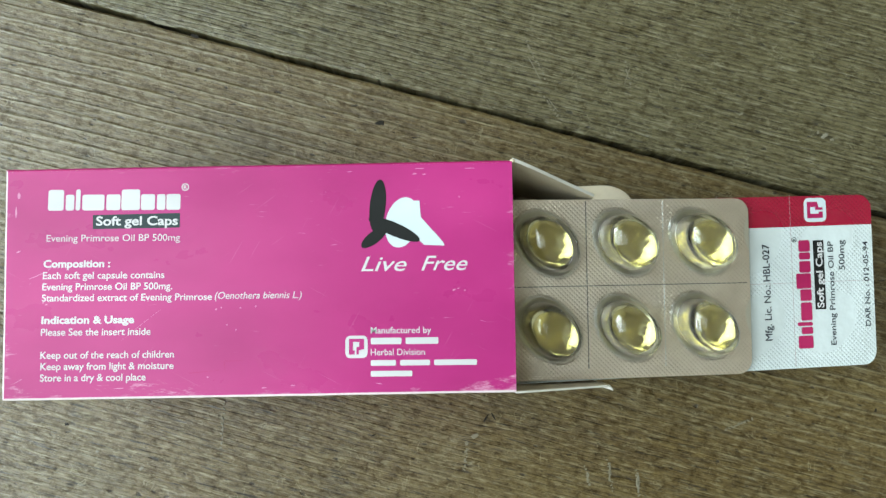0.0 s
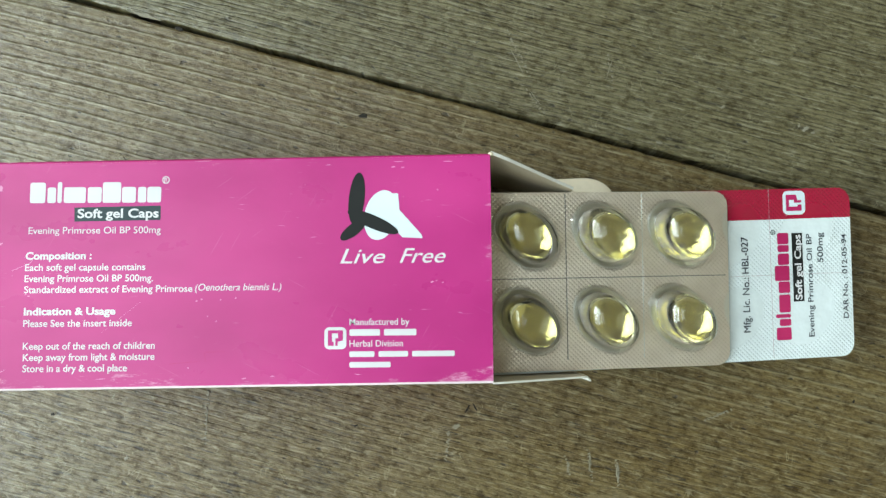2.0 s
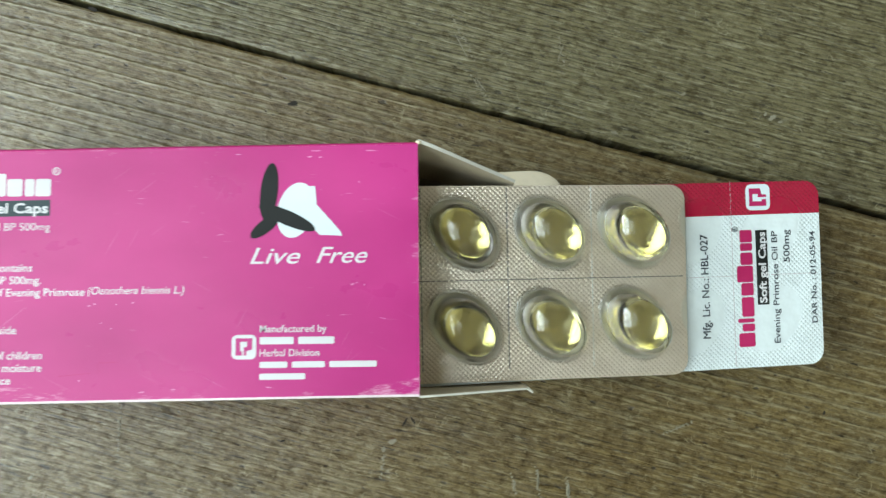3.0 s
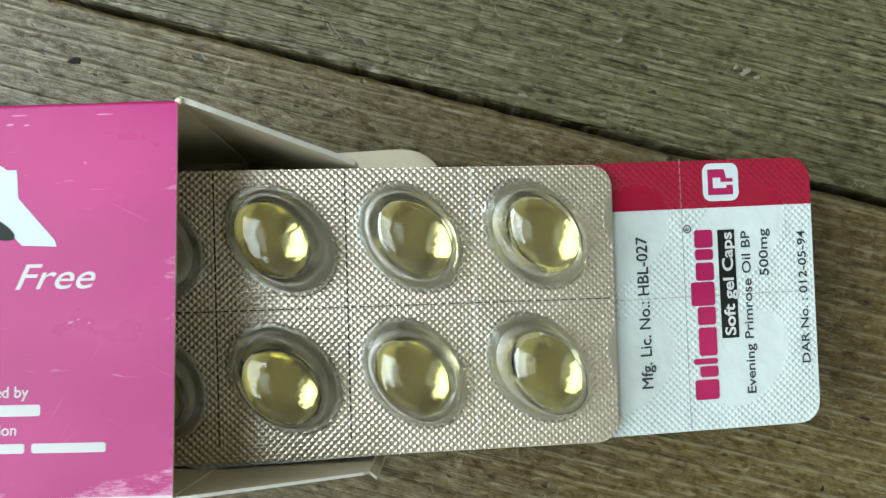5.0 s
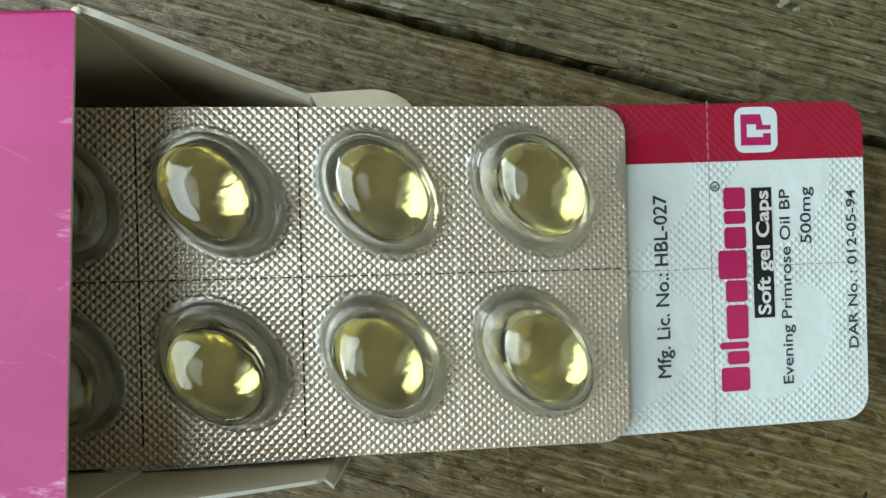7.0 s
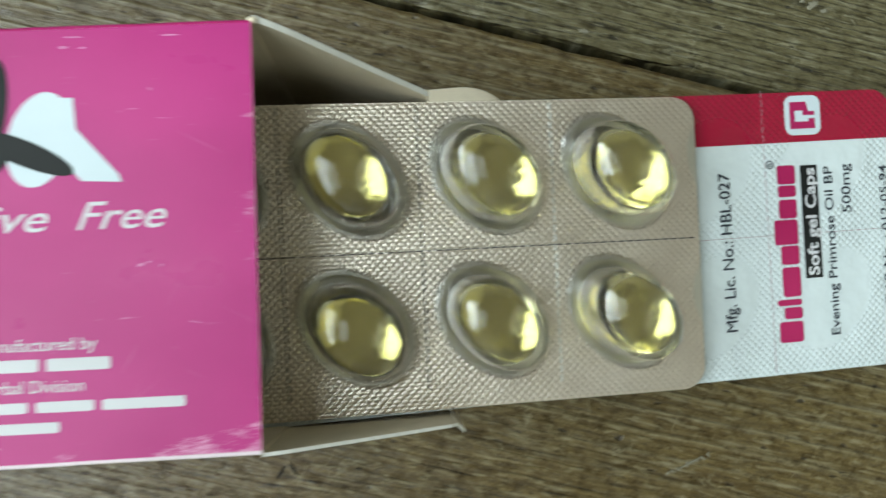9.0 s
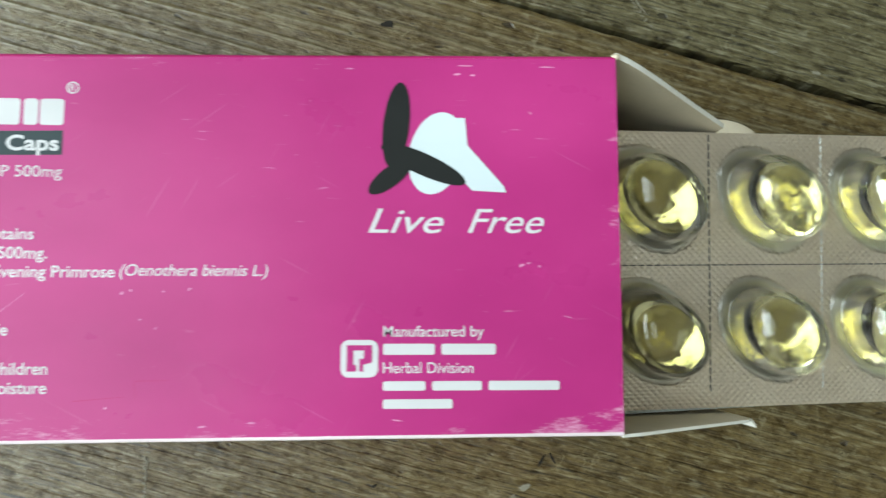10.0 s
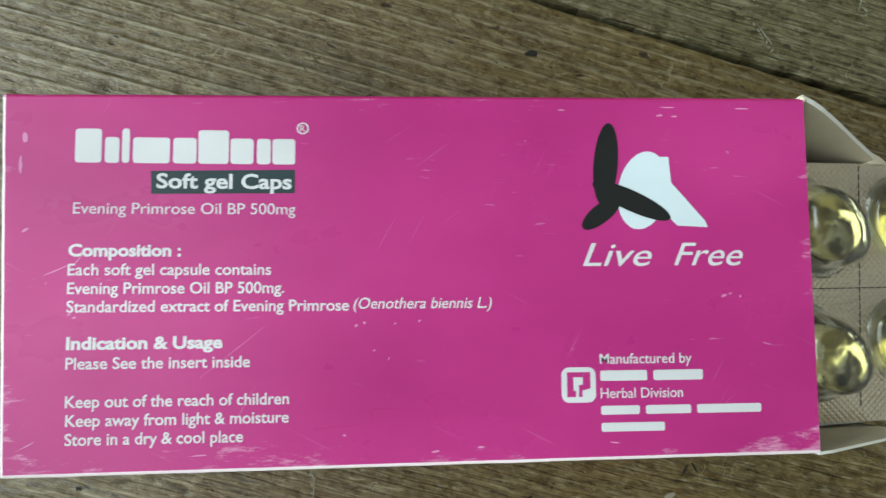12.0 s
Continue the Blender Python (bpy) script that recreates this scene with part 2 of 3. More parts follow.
def printed_foil(name, colour):
    m = Mat(name)
    relief = knurl(m, 0.00074)
    land, _ = pocket_mask(m, -0.2, -POCKET_TURN)
    cloud = m.noise(m.coords((160, 160, 160)), detail=3)
    base = m.mix(m.ramp(cloud, (0.3, 0.0), (0.7, 1.0)), tuple(c * 0.93 for c in colour), colour)
    h = m.math("ADD", m.math("MULTIPLY", relief, land), m.math("MULTIPLY", cloud, 5.0))
    m.set(Base_Color=base, Roughness=m.ramp(land, (0.0, 0.16), (1.0, 0.28)), Specular_IOR_Level=0.55, Normal=m.bump(h, 0.0001, 1.0))
    return m.m


def clear_plastic(name):
    """Thin clear film: lets light straight through and mirrors at grazing angles."""
    m = Mat(name)
    t = m.t
    t.nodes.remove(m.p)
    wavy = m.noise(m.coords((240, 240, 700)), detail=2)
    n = m.bump(wavy, 0.0004, 0.6)
    fres = m.node("ShaderNodeFresnel", IOR=1.52, Normal=n)
    gloss = m.node("ShaderNodeBsdfGlossy", Color=(1, 1, 1, 1), Roughness=0.03, Normal=n)
    clear = m.node("ShaderNodeBsdfTransparent", Color=(0.97, 0.97, 0.98, 1))
    both = m.node("ShaderNodeMixShader")
    m.put(both.inputs[0], m.math("MULTIPLY", fres.outputs[0], 1.7, clamp=True))
    m.put(both.inputs[1], clear.outputs[0])
    m.put(both.inputs[2], gloss.outputs[0])
    # slightly milky film; its lavender tint paints in a reflection on the pocket walls
    haze = m.node("ShaderNodeBsdfDiffuse", Color=(0.86, 0.86, 0.97, 1))
    all_in = m.node("ShaderNodeMixShader", Fac=0.010)
    m.put(all_in.inputs[1], both.outputs[0])
    m.put(all_in.inputs[2], haze.outputs[0])
    m.put(m.out.inputs[0], all_in.outputs[0])
    return m.m


def gel(name):
    m = Mat(name)
    wavy = m.noise(m.coords((330, 330, 430)), detail=3)
    m.set(Base_Color=(0.965, 0.918, 0.56, 1), Roughness=0.0, IOR=1.47, Transmission_Weight=1.0, Normal=m.bump(wavy, 0.0007, 0.17))
    return m.m


def plain(name, colour, rough=0.6, grain=120.0):
    m = Mat(name)
    n = m.noise(m.coords((grain, grain, grain)), detail=4)
    m.set(Base_Color=m.mix(n, tuple(c * 0.85 for c in colour), colour), Roughness=rough)
    return m.m


MAGENTA = (0.41, 0.022, 0.174)
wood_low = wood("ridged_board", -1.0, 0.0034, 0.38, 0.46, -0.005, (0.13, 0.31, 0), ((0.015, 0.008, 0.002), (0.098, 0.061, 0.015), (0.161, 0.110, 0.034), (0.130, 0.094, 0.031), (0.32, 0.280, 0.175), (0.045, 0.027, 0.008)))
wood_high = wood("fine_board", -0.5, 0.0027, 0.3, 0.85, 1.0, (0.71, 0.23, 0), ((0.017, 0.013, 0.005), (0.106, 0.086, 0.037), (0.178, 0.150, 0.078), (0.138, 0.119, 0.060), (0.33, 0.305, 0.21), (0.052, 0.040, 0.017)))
# added near-black sheet below the planks, painting the shade deep in their gaps
gap_underlay = plain("dark_gap_underlay", (0.02, 0.015, 0.01), 0.9)
plaster = plain("wall_plaster", (0.62, 0.58, 0.50), 0.85, 6.0)
pale_plaster = plain("ceiling_plaster", (0.37, 0.33, 0.27), 0.85, 6.0)
ink_magenta = printed("magenta_print", MAGENTA, 0.30, 0.4, rubbed=True)
ink_white = printed("white_ink", (0.57, 0.56, 0.585), 0.4)
ink_black = printed("black_ink", (0.006, 0.007, 0.007), 0.5)
ink_slate = printed("slate_ink", (0.020, 0.036, 0.042), 0.36)
ink_grey = printed("pale_grey_ink", (0.54, 0.61, 0.66), 0.4)
ink_text = printed("dark_lettering_ink", (0.030, 0.036, 0.048), 0.4)
ink_red = printed("crimson_ink", (0.36, 0.010, 0.085), 0.4)
edge_white = printed("worn_card_edge", (0.74, 0.62, 0.67), 0.5)
rubbed_card = printed("rubbed_pale_print", (0.58, 0.24, 0.41), 0.6)
edge_dark = printed("folded_magenta_edge", (0.40, 0.016, 0.13), 0.4, 0.6)
cream = card("cream_card", (0.76, 0.66, 0.51))
cut_edge = card("cut_card_edge", (0.86, 0.85, 0.81))
silver = foil("silver_foil")
white_foil = printed_foil("white_printed_foil", (0.64, 0.70, 0.725))
red_foil = printed_foil("crimson_printed_foil", (0.33, 0.004, 0.032))
film_clear = clear_plastic("clear_blister_film")
gelatin = gel("amber_gelatin")
# pale colour that stands in for the glint along one tear line
tear_glint = plain("glint_tear_cut", (0.80, 0.80, 0.78), 0.4)
tear_faint = plain("faint_tear_cut", (0.40, 0.29, 0.32), 0.6)
tear_ink = plain("tear_cut", (0.055, 0.05, 0.045), 0.6)
fleck_paint = plain("pale_dried_paint", (0.23, 0.21, 0.155), 0.8, 800.0)
dark_pit = plain("dark_pit", (0.012, 0.009, 0.006), 0.9)

# ---- mesh helpers ----


def part(name, bm, materials, parent=None, label="", smooth=False):
    """Links a bmesh as one mesh object."""
    me = bpy.data.meshes.new(name)
    bm.normal_update()
    bm.to_mesh(me)
    bm.free()
    for one in materials if isinstance(materials, (list, tuple)) else [materials]:
        me.materials.append(one)
    if smooth:
        for f in me.polygons:
            f.use_smooth = True
    ob = new(name, me)
    ob.parent = parent
    return tagged(ob, label)


def prism(bm, points, depth, first=0, rest=0):
    """A plate from a polygon of 3D points (in mm) and the way of its thickness."""
    a = [bm.verts.new(Vector(p) * MM) for p in points]
    b = [bm.verts.new((Vector(p) + Vector(depth)) * MM) for p in points]
    top = bm.faces.new(a)
    top.material_index = first
    low = bm.faces.new(b[::-1])
    low.material_index = rest
    for i in range(len(a)):
        j = (i + 1) % len(a)
        bm.faces.new((a[j], a[i], b[i], b[j])).material_index = rest
    bmesh.ops.recalc_face_normals(bm, faces=bm.faces)


def flat(bm, points, z):
    bm.faces.new([bm.verts.new((x * MM, y * MM, z * MM)) for x, y in points])


def round_rect(x0, y0, x1, y1, r, n=5):
    out = []
    for cx, cy, a in ((x1 - r, y1 - r, 0), (x0 + r, y1 - r, 90), (x0 + r, y0 + r, 180), (x1 - r, y0 + r, 270)):
        out += [(cx + r * math.cos(radians(a + 90 * i / n)), cy + r * math.sin(radians(a + 90 * i / n))) for i in range(n + 1)]
    return out


def oval(cx, cy, a, b, turn, n=32):
    c, s = math.cos(radians(turn)), math.sin(radians(turn))
    return [(cx + a * math.cos(t) * c - b * math.sin(t) * s, cy + a * math.cos(t) * s + b * math.sin(t) * c) for t in (2 * math.pi * i / n for i in range(n))]


def glyphs(text, bold):
    """The mesh of one line in the built-in font, and its box."""
    cu = bpy.data.curves.new("line", "FONT")
    cu.body, cu.size, cu.resolution_u, cu.offset = text, 1.0, 4, bold
    ob = new("line", cu)
    deps = bpy.context.evaluated_depsgraph_get()
    me = bpy.data.meshes.new_from_object(ob.evaluated_get(deps))
    bpy.data.objects.remove(ob)
    bpy.data.curves.remove(cu)
    co = np.empty(len(me.vertices) * 3)
    me.vertices.foreach_get("co", co)
    co = co.reshape(-1, 3)
    return me, co


CAP = glyphs("H", 0.0)[1][:, 1].max()


def lettering(text, x, y, width, cap, ink, parent, z, bold=0.0, slant=0.0, upward=False):
    """One printed line: its start on the base line, width and capital height in mm."""
    me, co = glyphs(text, bold)
    u = (co[:, 0] - co[:, 0].min()) * width / (co[:, 0].max() - co[:, 0].min())
    v = co[:, 1] * cap / CAP
    u = u + v * slant
    px, py = (x - v, y + u) if upward else (x + u, y + v)
    me.vertices.foreach_set("co", np.stack([px * MM, py * MM, np.full(len(u), z * MM)], 1).ravel())
    me.materials.clear()
    me.materials.append(ink)
    me.update()
    me.name = "lettering"
    ob = new("lettering", me)
    ob.parent = parent
    return ob


def bars(spans, x, y, ink, parent, z, upward=False, name="printed_bar", r=0.25):
    """A row of plain rounded bars, each (start, width, height) along a line."""
    for start, width, height in spans:
        bm = bmesh.new()
        rr = min(r, width * 0.45, height * 0.45)
        pts = round_rect(start, 0, start + width, height, rr, 3)
        flat(bm, [(x - q, y + p) if upward else (x + p, y + q) for p, q in pts], z)
        part(name, bm, ink, parent)


def box_mesh(bm, lo, hi):
    made = bmesh.ops.create_cube(bm, size=1)["verts"]
    for v in made:
        v.co = [l + (c + 0.5) * (h - l) for l, h, c in zip(lo, hi, v.co)]


# ---- the room: plain walls round the boards ----
HALF, HIGH = 1.6, 2.6


def wall(name, place, opening):
    """A wall along local x, 0.15 m thick, with one opening or none: x0, x1, z0, z1."""
    bm = bmesh.new()
    w = HALF + 0.15
    if opening:
        x0, x1, z0, z1 = opening
        for lo, hi in (((-w, 0, 0), (x0, 0.15, HIGH)), ((x1, 0, 0), (w, 0.15, HIGH)), ((x0, 0, 0), (x1, 0.15, z0)), ((x0, 0, z1), (x1, 0.15, HIGH))):
            box_mesh(bm, lo, hi)
    else:
        box_mesh(bm, (-w, 0, 0), (w, 0.15, HIGH))
    ob = part(name, bm, plaster)
    ob.matrix_world = room @ place
    return tagged(ob, "plain dull cream plastered wall", "wall", kind="structure")


wall("wall_north", pose(0, HALF, 0), None)
wall("wall_west", pose(-0.95, 0, 0, 0, 0, 90), (-1.40, 0.40, 0.40, 2.43))
wall("wall_south", pose(0, -HALF, 0, 0, 0, 180), None)
wall("wall_east", pose(HALF, 0, 0, 0, 0, -90), None)
window = tagged(new("window_1"), "tall window with thin dark wooden bars", "window", kind="structure")
window.matrix_world = room.copy()
frame_wood = plain("dark_window_wood", (0.06, 0.045, 0.03), 0.5)
for name, lo, hi in (("window_frame", (-0.90, -1.40, 0.40), (-0.86, -1.35, 2.43)), ("window_frame", (-0.90, 0.35, 0.40), (-0.86, 0.40, 2.43)), ("window_frame", (-0.90, -1.35, 2.38), (-0.86, 0.35, 2.43)), ("window_sill", (-0.92, -1.40, 0.36), (-0.84, 0.40, 0.40)), ("window_bar", (-0.90, -0.81, 0.85), (-0.87, -0.77, 2.38)), ("window_bar", (-0.90, -0.23, 0.85), (-0.87, -0.19, 2.38)), ("window_bar", (-0.895, -1.35, 0.80), (-0.875, 0.35, 0.85))):
    bm = bmesh.new()
    box_mesh(bm, lo, hi)
    bmesh.ops.bevel(bm, geom=bm.edges[:], offset=0.004, segments=2, affect="EDGES")
    part(name, bm, frame_wood, window)
bm = bmesh.new()
box_mesh(bm, (-HALF - 0.15, -HALF - 0.15, HIGH), (HALF + 0.15, HALF + 0.15, HIGH + 0.1))
ceiling = part("ceiling", bm, pale_plaster)
ceiling.matrix_world = room.copy()
tagged(ceiling, "plain dull plastered ceiling", "ceiling", kind="structure")

# ---- the boards ----
bm = bmesh.new()
box_mesh(bm, (-1.08, -HALF, -0.06), (HALF, HALF, -0.025))
boards = part("floor", bm, gap_underlay)
boards.matrix_world = room.copy()
tagged(boards, "old weathered brown wooden boards with dark gaps", "wooden boards", kind="structure")

SEAM = (room.inverted() @ Vector((0.0046, 0.0653, 0))).y  # the gap that is seen, in the boards' own frame


def plank(v0, v1, wood_material, fine):
    """One board from v0 to v1 across, with soft, slightly ragged edges."""
    bm = bmesh.new()
    us = [-1.08] + ([-0.26 + 0.0016 * i for i in range(326)] if fine else []) + [HALF]
    rows_made = []
    for u in us:
        def rag(k, edge):
            p = Vector((u * 160, k * 9.0, edge * 50))
            q = Vector((u * 700, k * 5.0 + 3, edge * 50))
            return (noise.noise(p) * 0.00035 + noise.noise(q) * 0.00018) if fine else 0.0
        a, b = v0 + rag(1, v0) + (max(0.0, min(u, 0.2)) * 0.004 if fine else 0.0), v1 + rag(2, v1)
        dip = 0.0004 + rag(3, v0) * 0.6
        worn = 0.0012 + 0.0012 * noise.noise(Vector((u * 38, 2.0, v0 * 50))) if fine else 0.0008
        rows_made.append([bm.verts.new((u, y, z)) for y, z in ((a, -0.025), (a, -0.0012), (a + 0.0002, -dip), (a + worn, 0), (b - 0.0008, 0), (b - 0.0002, -dip), (b, -0.0012), (b, -0.025))])
    for r, s in zip(rows_made, rows_made[1:]):
        for i in range(8):
            j = (i + 1) % 8
            bm.faces.new((r[i], s[i], s[j], r[j]))
    bm.faces.new(rows_made[0])
    bm.faces.new(rows_made[-1][::-1])
    bmesh.ops.recalc_face_normals(bm, faces=bm.faces)
    return part("plank", bm, wood_material, boards)


GAP = 0.0005
high_plank = plank(SEAM + GAP, SEAM + 0.15, wood_high, True)
low_plank = plank(SEAM - 0.17, SEAM - GAP, wood_low, True)
v = SEAM + 0.15
while v < HALF - 0.05:
    plank(v + 0.0015, min(v + 0.16, HALF), wood_high if int(v * 100) % 2 else wood_low, False)
    v += 0.16
v = SEAM - 0.17
while v > -HALF + 0.05:
    plank(max(v - 0.16, -HALF), v - 0.0015, wood_high if int(v * 100) % 2 else wood_low, False)
    v -= 0.16


def mark(name, x, y, length, width, turn, ink, seed):
    """A small uneven dab on the boards: dried paint, a scratch, a pit."""
    rng = random.Random(seed)
    n = 14
    bm = bmesh.new()
    c, s = math.cos(radians(turn)), math.sin(radians(turn))
    top, low = [], []
    for i in range(n):
        a = 2 * math.pi * i / n
        k = rng.uniform(0.6, 1.1)
        p, q = length / 2 * k * math.cos(a), width / 2 * k * math.sin(a)
        top.append(bm.verts.new(((x + 0.8 * (p * c - q * s)) * MM, (y + 0.8 * (p * s + q * c)) * MM, 0.14 * MM)))
        low.append(bm.verts.new(((x + p * c - q * s) * MM, (y + p * s + q * c) * MM, 0.0)))
    bm.faces.new(top)
    for i in range(n):
        j = (i + 1) % n
        bm.faces.new((low[i], low[j], top[j], top[i]))
    bmesh.ops.recalc_face_normals(bm, faces=bm.faces)
    ob = part(name, bm, ink)
    ob.parent = boards
    ob.matrix_parent_inverse = boards.matrix_world.inverted()
    return ob


# pale flecks and dark pits: x, y, length, width in mm, bearing
for i, (x, y, a, b, turn) in enumerate(((-6.5, -12.9, 2.2, 1.5, 20), (-8.4, -14.6, 1.1, 0.9, 0), (-8.6, -16.4, 0.9, 0.7, 60), (-8.9, -18.5, 1.4, 0.6, 70), (25.8, -21.5, 5.0, 0.8, 86), (32.5, -24.2, 4.0, 1.0, 84), (20.5, -22.8, 2.0, 0.7, 70), (-86.0, -19.6, 1.6, 1.2, 40), (57.8, -10.7, 4.5, 0.5, 24), (45.5, 56.9, 2.2, 1.0, -10), (-33.7, 79.3, 2.4, 1.0, -15), (10.0, 78.0, 9.0, 0.35, -64), (14.5, 68.5, 5.0, 0.35, -55), (33.4, 76.0, 6.0, 0.4, 70), (11.9, 76.8, 1.4, 0.8, 0), (82.9, 60.3, 2.4, 1.5, 30), (84.6, 59.2, 1.5, 1.0, 10), (81.2, 61.0, 1.2, 0.9, 60), (-66.8, -9.9, 6.0, 0.35, 88), (38.0, 60.5, 1.5, 0.8, 0), (-96.5, -15.5, 1.0, 0.8, 0), (62.0, 66.0, 1.6, 1.0, 30), (-84.5, 90.6, 8.5, 1.5, -16))):
    mark("paint_fleck", x, y, a, b * 0.85, turn, fleck_paint, i)
# dotted scuffs: start, end, how many
rng = random.Random(4)
for x0, y0, x1, y1, count in ((25.4, -19.0, 26.3, -27.0, 11), (32.2, -21.5, 32.9, -28.0, 10), (20.0, -20.5, 20.8, -25.5, 7), (-66.6, -4.0, -67.3, -17.0, 14), (-8.2, -14.0, -9.2, -22.0, 8), (54.0, -12.2, 61.5, -9.4, 9), (7.5, 86.5, 13.5, 73.5, 12), (11.5, 71.5, 17.0, 64.0, 9), (33.0, 80.0, 34.2, 72.0, 7)):
    for k in range(count):
        f = (k + rng.uniform(-0.3, 0.3)) / count
        mark("paint_fleck", x0 + (x1 - x0) * f + rng.uniform(-0.25, 0.25), y0 + (y1 - y0) * f, rng.uniform(0.5, 1.1), rng.uniform(0.3, 0.6), rng.uniform(0, 180), fleck_paint, 200 + k)
for i, (x, y, a, b, turn) in enumerate(((-29.0, 64.2, 2.8, 1.5, 0), (-3.7, -8.7, 2.6, 0.5, 60), (-1.9, -8.4, 2.4, 0.4, -60), (-30.9, -12.5, 1.3, 0.6, 20), (-104.0, -9.0, 1.0, 0.8, 0), (-76.0, 87.0, 3.0, 1.2, -20), (91.0, -8.0, 1.2, 0.6, 70))):
    mark("dark_pit", x, y, a, b, turn, dark_pit, 90 + i)

# ---- the carton ----
LONG, WIDE, TALL, CARD = 101.1, 46.6, 35.5, 0.4
carton = tagged(new("carton"), "open magenta card medicine carton with white lettering, worn edges", "carton")


def skew(bm):
    """The carton's far end stands a little out of square and narrower."""
    for w in bm.verts:
        w.co.x *= 1.0 + 0.014 * (w.co.y / (WIDE * MM) - 0.3)
        w.co.y += w.co.x * (0.006 * (1 - w.co.y / (WIDE * MM)) + 0.0125 * w.co.y / (WIDE * MM))


def panel(name, points, depth, outer, label=""):
    bm = bmesh.new()
    prism(bm, points, depth, 0, 1)
    skew(bm)
    return part(name, bm, [outer, cream], carton, label)


R = 0.45
panel("top_panel", [(-LONG + R, R, TALL), (0, R, TALL), (0, WIDE - R, TALL), (-LONG + R, WIDE - R, TALL)], (0, 0, -CARD), ink_magenta)
panel("bottom_panel", [(-LONG, 0, 0.05), (-LONG, WIDE, 0.05), (0, WIDE, 0.05), (0, 0, 0.05)], (0, 0, CARD), ink_magenta)
panel("side_panel", [(-LONG + R, 0, 0.5), (0, 0, 0.5), (0, 0, TALL - R), (-LONG + R, 0, TALL - R)], (0, CARD, 0), ink_magenta)
panel("side_panel", [(0, WIDE, 0.5), (-LONG + R, WIDE, 0.5), (-LONG + R, WIDE, TALL - R), (0, WIDE, TALL - R)], (0, -CARD, 0), ink_magenta)
panel("end_panel", [(-LONG, WIDE - R, 0.5), (-LONG, R, 0.5), (-LONG, R, TALL - R), (-LONG, WIDE - R, TALL - R)], (CARD, 0, 0), ink_magenta)


def fold(name, a, b, inward, ink, label):
    """A rounded, slightly uneven fold from a to b; inward: the way across the top from the edge."""
    bm = bmesh.new()
    a, b, inward = Vector(a), Vector(b), Vector(inward)
    rows_made = []
    n = 60
    for i in range(n + 1):
        p = a.lerp(b, i / n)
        wob = noise.noise(p * 0.35) * 0.10
        row = []
        for k in range(6):
            t = radians(90 * k / 5)
            q = p + inward * R * (1 - math.sin(t)) + Vector((0, 0, 1)) * (R * math.cos(t) - R) - inward * wob * math.cos(t - 0.8) * 0.6
            row.append(bm.verts.new(q * MM))
        rows_made.append(row)
    for r, s in zip(rows_made, rows_made[1:]):
        for k in range(5):
            bm.faces.new((r[k], s[k], s[k + 1], r[k + 1]))
    skew(bm)
    bmesh.ops.recalc_face_normals(bm, faces=bm.faces)
    return part(name, bm, ink, carton, label, True)


fold("folded_edge", (-LONG + 0.2, 0, TALL), (0, 0, TALL), (0, 1, 0), edge_white, "whitened worn fold")
fold("folded_edge", (-LONG + 0.2, WIDE, TALL), (0, WIDE, TALL), (0, -1, 0), edge_dark, "rubbed dark magenta fold")
fold("folded_edge", (-LONG, 0.2, TALL), (-LONG, WIDE - 0.2, TALL), (1, 0, 0), edge_white, "whitened worn fold")


def flap(name, outline, place, depth, label, lip=None):
    bm = bmesh.new()
    prism(bm, [place(u, w) for u, w in outline], depth, 0, 1)
    if lip:
        u, w = lip
        a, b = place(u, w), place(u, 6.0)
        prism(bm, [a, b, (b[0] + 0.9, b[1] - 0.9, b[2]), (a[0] + 0.9, a[1] - 0.9, a[2] - 0.5)], depth, 0, 1)
    return part(name, bm, [cream, cut_edge], carton, label)


flap("dust_flap", [(0, 0.6), (17, 3.0), (20.0, 6.0), (20.2, 21.0), (19.4, 21.7), (14.0, 25.9), (8.0, 30.6), (4.0, 33.4), (2.0, 34.5), (0, 35.2)], lambda u, w: (u * 0.967, 46.5 - 0.255 * u - 0.0016 * u * (20 - u), w), (0.15, 0.65, 0), "cream inner side of a bent side flap")
flap("dust_flap", [(0, 0.6), (18, 3.0), (21.0, 6.0), (21.3, 22.4), (20.6, 23.5), (14.0, 27.4), (7.0, 31.5), (2.5, 34.2), (0, 35.2)], lambda u, w: (u, 0.15 + 0.012 * u, w), (0, -0.4, 0), "cream inner side of a bent side flap", (21.3, 22.6))


